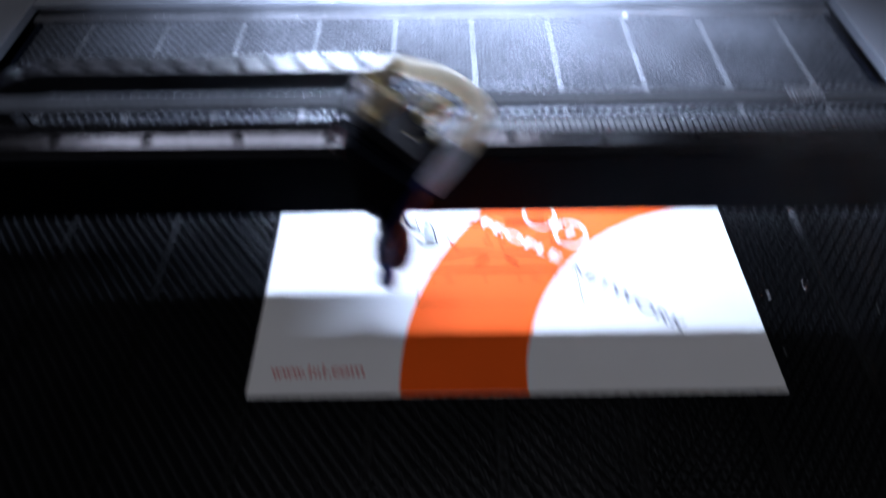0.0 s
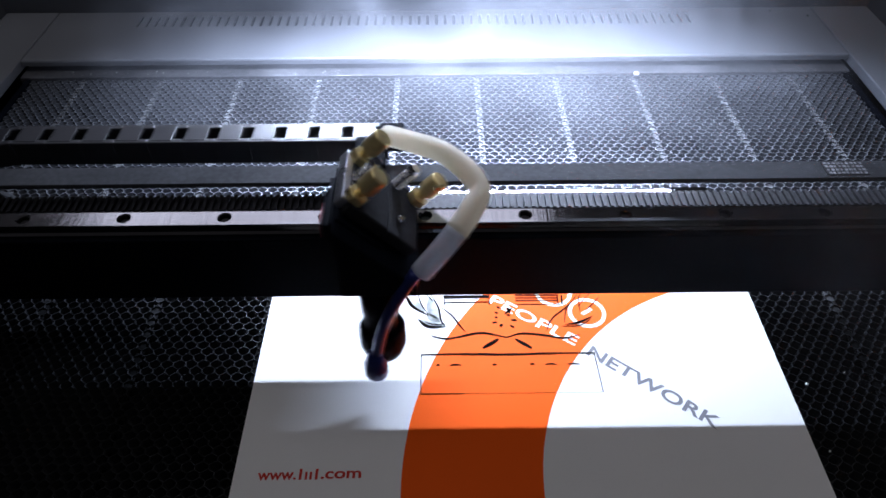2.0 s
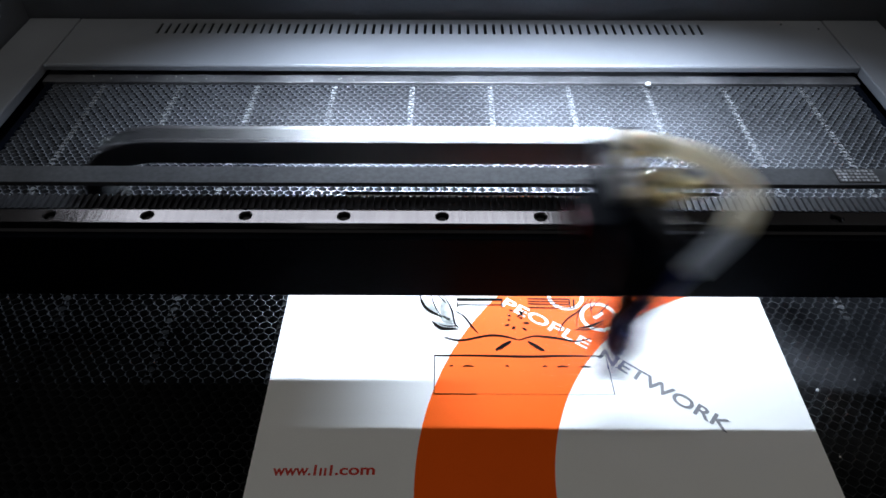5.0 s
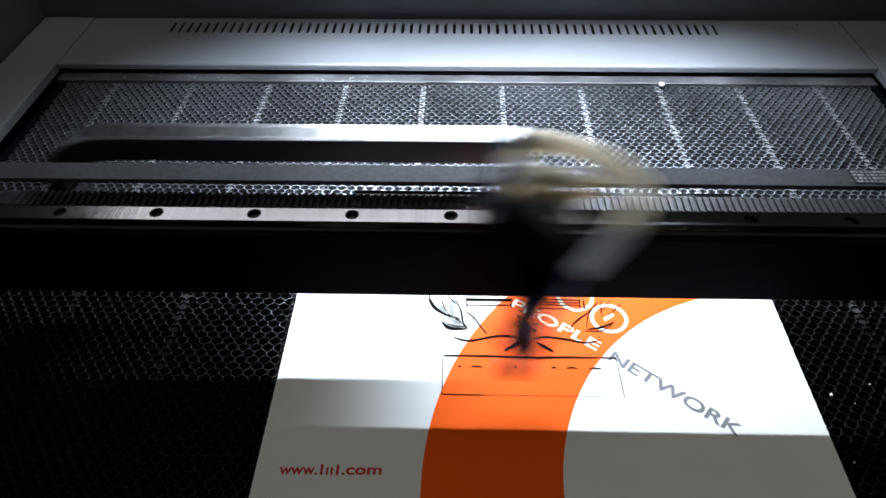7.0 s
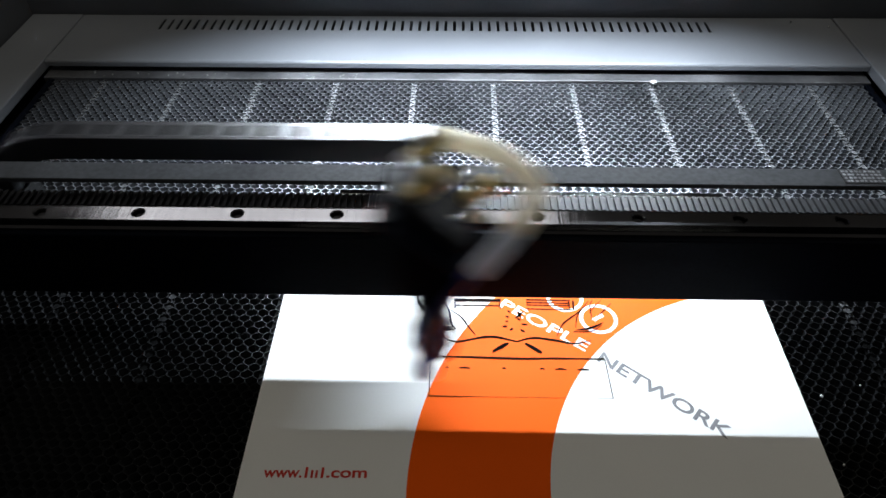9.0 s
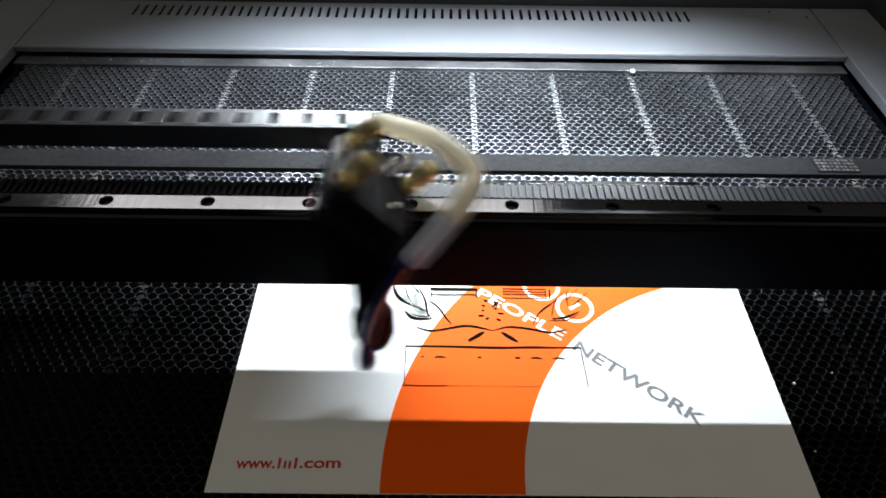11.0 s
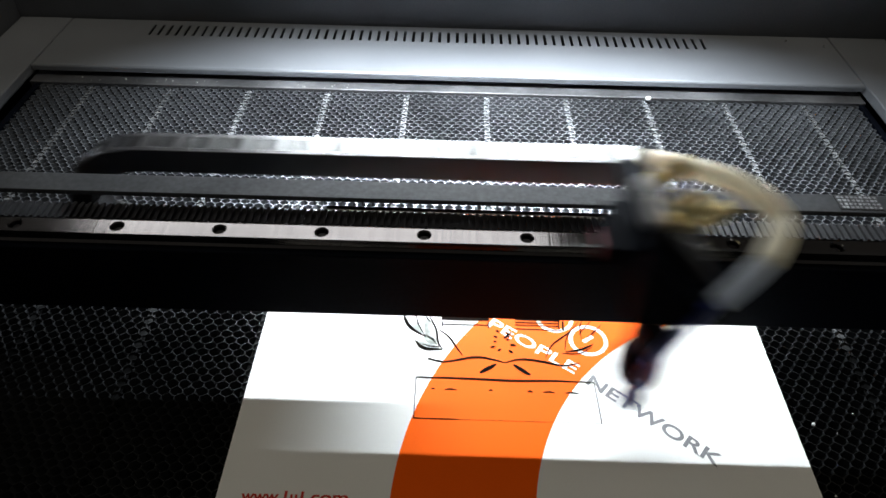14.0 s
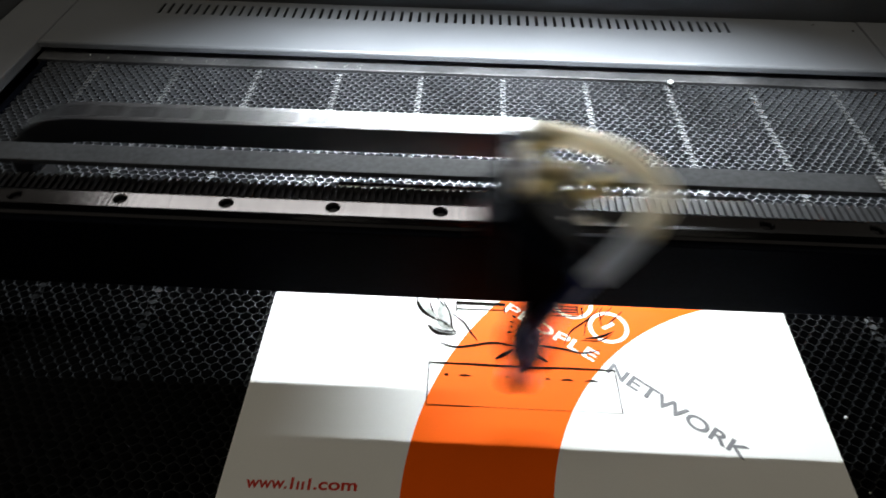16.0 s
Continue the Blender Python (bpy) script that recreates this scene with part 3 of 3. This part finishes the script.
# the wreath: leaves on one side cut through and scorched, on the other thin lines over the print
for pts, w in (([(0.1012, 0.1650), (0.1030, 0.1570), (0.1082, 0.1495), (0.1182, 0.1426)], 0.0017), ([(0.1100, 0.1640), (0.1125, 0.1540), (0.1182, 0.1426)], 0.0007),
               ([(0.1188, 0.1650), (0.1254, 0.1500), (0.1273, 0.1377), (0.1307, 0.1317)], 0.0010), ([(0.1150, 0.1645), (0.1195, 0.1590), (0.1215, 0.1560)], 0.0008),
               ([(0.1104, 0.1393), (0.1174, 0.1324), (0.1301, 0.1316)], 0.0018), ([(0.1155, 0.1362), (0.1228, 0.1338), (0.1302, 0.1347)], 0.0008),
               ([(0.1274, 0.1498), (0.1350, 0.1430), (0.1399, 0.1345), (0.1448, 0.1271)], 0.0009), ([(0.2030, 0.1267), (0.2088, 0.1386), (0.2214, 0.1501), (0.2300, 0.1610)], 0.0008),
               ([(0.2175, 0.1328), (0.2278, 0.1347), (0.2382, 0.1402)], 0.0015), ([(0.2150, 0.1312), (0.2282, 0.1318), (0.2372, 0.1380)], 0.0006),
               ([(0.2465, 0.1588), (0.2387, 0.1502), (0.2340, 0.1458)], 0.0007), ([(0.2330, 0.1620), (0.2304, 0.1564), (0.2302, 0.1446)], 0.0006),
               ([(0.2236, 0.1520), (0.2196, 0.1453), (0.2173, 0.1348)], 0.0005), ([(0.2400, 0.1625), (0.2340, 0.1560), (0.2290, 0.1490)], 0.0005)):
    cut(pts, 0.0003, w)
for pts, w in (([(0.1035, 0.1605), (0.1075, 0.1530), (0.1150, 0.1460)], 0.0052), ([(0.1185, 0.1600), (0.1215, 0.1480), (0.1255, 0.1370)], 0.0062),
               ([(0.1120, 0.1385), (0.1190, 0.1345), (0.1285, 0.1330)], 0.0034), ([(0.1170, 0.1440), (0.1210, 0.1400), (0.1265, 0.1360)], 0.0040)):
    part("scorch_mark", stroke(pts, 0.0006, w, CZ + 0.0003), M_SOOT, card)

# ---- small things ----
# the first screw is white, not chrome: its highlight is put into the colour
for k, (x, y, z) in enumerate(((0.340, 0.4735, 0.0025), (0.560, 0.578, DECK_Z), (0.520, 0.590, DECK_Z))):
    r = 0.0031 if k == 0 else 0.0014
    tagged(part("screw", lathe([(r, z - 0.001), (r, z + 0.0012), (r * 0.6, z + 0.0022)], Matrix.Translation((x, y, 0)), 12), M_CRUMB if k == 0 else M_CHROME, None, "", True), "small bright round-headed screw in the sheet metal", "screw", "screws in the deck")
crumbs = bmesh.new()
rng = random.Random(5)
for k in range(16):
    x, y = (rng.uniform(0.365, 0.50), rng.uniform(-0.03, 0.10)) if k < 8 else (rng.uniform(-0.30, 0.56), rng.uniform(0.20, 0.46))
    made = bmesh.ops.create_icosphere(crumbs, subdivisions=1, radius=rng.uniform(0.0003, 0.0008), matrix=pose(x, y, 0.0003))
for k in range(26):
    bmesh.ops.create_icosphere(crumbs, subdivisions=1, radius=rng.uniform(0.0003, 0.0009), matrix=pose(rng.uniform(-0.28, 0.02), rng.uniform(0.478, 0.487), 0.0027))
made = bmesh.ops.create_icosphere(crumbs, subdivisions=1, radius=0.0013, matrix=pose(0.3735, 0.0800, 0.0005))
tagged(part("crumbs", crumbs, M_CRUMB), "tiny white paper crumbs on the honeycomb", "crumbs", kind="stuff")

# ---- smoke ----
def smoke_material(density, least):
    """Thin pale smoke: a patchy veil that thins out towards its rim."""
    m = bpy.data.materials.new("smoke")
    m.use_nodes = True
    nt = m.node_tree
    nt.nodes.remove(nt.nodes["Principled BSDF"])
    out = nt.nodes["Material Output"]
    tc = nt.nodes.new("ShaderNodeTexCoord")
    info = nt.nodes.new("ShaderNodeObjectInfo")
    wide = nt.nodes.new("ShaderNodeVectorMath")
    wide.operation = "LENGTH"
    nt.links.new(tc.outputs["Object"], wide.inputs[0])
    rim = nt.nodes.new("ShaderNodeMapRange")
    rim.interpolation_type = "SMOOTHERSTEP"
    rim.inputs["From Min"].default_value, rim.inputs["From Max"].default_value = 0.26, 0.09
    nt.links.new(wide.outputs["Value"], rim.inputs["Value"])
    ns = nt.nodes.new("ShaderNodeTexNoise")
    ns.noise_dimensions = "4D"
    ns.inputs["Scale"].default_value, ns.inputs["Detail"].default_value, ns.inputs["Distortion"].default_value = 9.0, 4.0, 1.2
    far = nt.nodes.new("ShaderNodeMath")
    far.operation = "MULTIPLY"
    far.inputs[1].default_value = 40.0
    nt.links.new(info.outputs["Random"], far.inputs[0])
    nt.links.new(far.outputs[0], ns.inputs["W"])
    nt.links.new(tc.outputs["Object"], ns.inputs["Vector"])
    patch = nt.nodes.new("ShaderNodeMapRange")
    patch.inputs["From Min"].default_value, patch.inputs["From Max"].default_value = 0.30, 0.75
    patch.inputs["To Min"].default_value, patch.inputs["To Max"].default_value = least, density
    nt.links.new(ns.outputs["Fac"], patch.inputs["Value"])
    mul = nt.nodes.new("ShaderNodeMath")
    mul.operation = "MULTIPLY"
    nt.links.new(rim.outputs["Result"], mul.inputs[0])
    nt.links.new(patch.outputs["Result"], mul.inputs[1])
    clear, both = nt.nodes.new("ShaderNodeBsdfTransparent"), nt.nodes.new("ShaderNodeMixShader")
    onward, back, veil = nt.nodes.new("ShaderNodeBsdfTranslucent"), nt.nodes.new("ShaderNodeBsdfDiffuse"), nt.nodes.new("ShaderNodeMixShader")
    for way in (onward, back):
        way.inputs["Color"].default_value = (0.82, 0.86, 0.95, 1)
    nt.links.new(onward.outputs[0], veil.inputs[1])
    nt.links.new(back.outputs[0], veil.inputs[2])
    nt.links.new(mul.outputs[0], both.inputs["Fac"])
    nt.links.new(clear.outputs[0], both.inputs[1])
    nt.links.new(veil.outputs[0], both.inputs[2])
    nt.links.new(both.outputs[0], out.inputs["Surface"])
    return m


M_SMOKE, M_SMOKE_THIN = smoke_material(0.12, 0.025), smoke_material(0.09, 0.0)


def wisp_mesh(k):
    """A thin billowing sheet, gently curled."""
    bm = bmesh.new()
    n, r = 26, 0.26
    g = [[bm.verts.new((x, y, 0.006 * math.sin(14 * x + k) * math.cos(11 * y + 2 * k)))
          for y in (r * (2 * j / n - 1) for j in range(n + 1))] for x in (r * (2 * i / n - 1) for i in range(n + 1))]
    for i in range(n):
        for j in range(n):
            if math.hypot(2 * i + 1 - n, 2 * j + 1 - n) < n:
                bm.faces.new((g[i][j], g[i + 1][j], g[i + 1][j + 1], g[i][j + 1]))
    return bm


WISPS = []
for k, (x, y, z, turn) in enumerate(((-0.03, 0.46, 0.075, 20), (0.16, 0.49, 0.100, -35), (0.30, 0.45, 0.085, 70), (0.37, 0.10, 0.215, 60))):
    ob = tagged(part("smoke_wisp", wisp_mesh(k), M_SMOKE if k < 3 else M_SMOKE_THIN, None, "", True), "thin pale smoke wisp drifting over the bed", "smoke", "smoke over the bed")
    WISPS.append((ob, x, y, z, turn))

# ---- what moves ----
PERIOD, PHASE, RAMP, SWING, MIDDLE = 0.6896, 0.29, 0.4, 0.0867, 0.1771
# rows of the head's walk: time and place along the beam
HEAD_ROWS = [
    (0, 0.098), (0.1, 0.153), (0.2, 0.248), (0.3, 0.265), (0.4, 0.210), (0.5, 0.120),
    (0.6, 0.098), (0.7, 0.099), (0.8, 0.151), (0.9, 0.242), (1, 0.261), (1.1, 0.221),
    (1.2, 0.122), (1.3, 0.090), (1.4, 0.116), (1.5, 0.205), (1.6, 0.234), (1.7, 0.266),
    (1.8, 0.224), (1.9, 0.135), (2, 0.090), (2.1, 0.113), (2.2, 0.200), (2.3, 0.250),
    (2.4, 0.260), (2.5, 0.173), (2.6, 0.141), (2.7, 0.089), (2.8, 0.108), (2.9, 0.196),
    (3, 0.259), (3.1, 0.262), (3.2, 0.182), (3.3, 0.119), (3.4, 0.091), (3.5, 0.127),
    (3.6, 0.192), (3.7, 0.262), (3.8, 0.260), (3.9, 0.185), (4, 0.101), (4.1, 0.090),
    (4.2, 0.154), (4.3, 0.244), (4.4, 0.266), (4.5, 0.251), (4.6, 0.193), (4.7, 0.107),
    (4.8, 0.094), (4.9, 0.144), (5, 0.233), (5.1, 0.263), (5.2, 0.223), (7.3, 0.192),
    (7.4, 0.157), (7.5, 0.091), (7.6, 0.098), (7.7, 0.180), (7.8, 0.258), (7.9, 0.267),
    (8, 0.198), (8.1, 0.133), (8.2, 0.088), (10.3, 0.096), (10.4, 0.125), (10.5, 0.204),
    (10.6, 0.263), (10.7, 0.247), (10.8, 0.162), (10.9, 0.104), (11, 0.094), (11.1, 0.172),
    (11.2, 0.206), (11.3, 0.266), (11.4, 0.257), (11.5, 0.168), (11.6, 0.096), (11.7, 0.092),
    (11.8, 0.165), (11.9, 0.225), (12, 0.265), (12.1, 0.214), (12.2, 0.181), (12.3, 0.099),
    (12.4, 0.089), (12.5, 0.159), (12.6, 0.246), (12.7, 0.264), (12.8, 0.219), (12.9, 0.158),
    (13, 0.091), (13.1, 0.099), (13.2, 0.152), (13.3, 0.244), (13.4, 0.270), (13.5, 0.226),
    (13.6, 0.135), (13.7, 0.091), (13.8, 0.114), (13.9, 0.169), (14, 0.253), (14.1, 0.265),
    (14.2, 0.234), (14.3, 0.146), (14.4, 0.094), (14.5, 0.109), (14.6, 0.197), (14.7, 0.255),
    (14.8, 0.259), (14.9, 0.213), (15, 0.123), (15.1, 0.090), (15.2, 0.103), (15.3, 0.190),
    (15.4, 0.248), (15.5, 0.263), (15.6, 0.189), (15.7, 0.128), (15.8, 0.089), (15.9, 0.119),
    (16, 0.172),
]


def stroke_of(t):
    """The steady to-and-fro of the head."""
    s = ((t - PHASE) / PERIOD) % 1.0
    s = 2 * (s if s < 0.5 else 1 - s)
    v = 1 / (1 - RAMP)
    if s < RAMP:
        d = 0.5 * v / RAMP * s * s
    elif s > 1 - RAMP:
        d = 1 - 0.5 * v / RAMP * (1 - s) ** 2
    else:
        d = v * (s - RAMP / 2)
    return MIDDLE + SWING * (1 - 2 * d)


def head_x(t):
    """The steady stroke, with the small unevenness of the drive on top."""
    known = [(u, x - stroke_of(u)) for u, x in HEAD_ROWS]
    before = max((k for k in known if k[0] <= t), default=known[0])
    after = min((k for k in known if k[0] >= t), default=known[-1])
    if after[0] - before[0] > 0.5:
        gap = min(t - before[0], after[0] - t)
        near = before if t - before[0] < after[0] - t else after
        return stroke_of(t) + near[1] * max(0.0, 1 - gap / 0.2)
    f = 0 if after[0] == before[0] else (t - before[0]) / (after[0] - before[0])
    return stroke_of(t) + before[1] + (after[1] - before[1]) * f


def bend_table(steps=60, power=1.8):
    """The sagging turn of the chain: (length, leftward way, drop, angle) along it, from a flat start to a tight end."""
    turn = [math.pi * ((k + 0.5) / steps) ** power for k in range(steps)]
    ds = (TOP_Z - LOW_Z) / sum(math.sin(a) for a in turn)
    rows, x, z = [(0.0, 0.0, 0.0, 0.0)], 0.0, 0.0
    for k, a in enumerate(turn):
        x, z = x + ds * math.cos(a), z + ds * math.sin(a)
        rows.append((ds * (k + 1), x, z, math.pi * ((k + 1) / steps) ** power))
    return rows


BEND = bend_table()


def link_pose(s, x_head):
    """The pose of a link s metres along the chain from the head."""
    xa = x_head + 0.003
    bend, back = BEND[-1][0], BEND[-1][1]
    xb = (xa + CHAIN_FIX + bend + back - CHAIN_LEN) / 2
    if s < xa - xb:
        return pose(xa - s, CHAIN_Y, TOP_Z)
    s -= xa - xb
    if s < bend:
        f = s / bend * (len(BEND) - 1)
        k = min(int(f), len(BEND) - 2)
        x, z, a = (p + (q - p) * (f - k) for p, q in zip(BEND[k][1:], BEND[k + 1][1:]))
        return pose(xb - x, CHAIN_Y, TOP_Z - z, 0, -math.degrees(a), 0)
    return pose(xb - back + s - bend, CHAIN_Y, LOW_Z, 0, -180, 0)


def motions():
    times = [k / 30 for k in range(0, 481)]
    xs = [head_x(t) for t in times]
    walk(head, [(t, pose(x, 0, 0)) for t, x in zip(times, xs)])
    for k, (ob, x, y, z, turn) in enumerate(WISPS):
        rows = []
        for t, f in ((0.0, 0.0), (2.0, 0.0), (3.6, 0.06), (4.4, 0.50), (5.2, 0.86), (6.2, 0.95), (7.2, 0.99), (8.2, 1.0), (12.0, 1.0), (16.0, 1.0)):
            place = (x + 0.02 * math.sin(0.5 * t + k), y + (0.22 - y) * f, z + (-0.03 - z) * f)
            rows.append((t, pose(*place, (14 + 6 * math.sin(k)) * (1 - f), 8 * math.cos(2 * k) * (1 - f), 0) @ pose(0, 0, 0, 0, 0, turn + 4 * t)))
        walk(ob, rows)
    for k, ob in enumerate(LINKS):
        walk(ob, [(t, link_pose((k + 0.5) * LINK, x)) for t, x in zip(times, xs)])


motions()
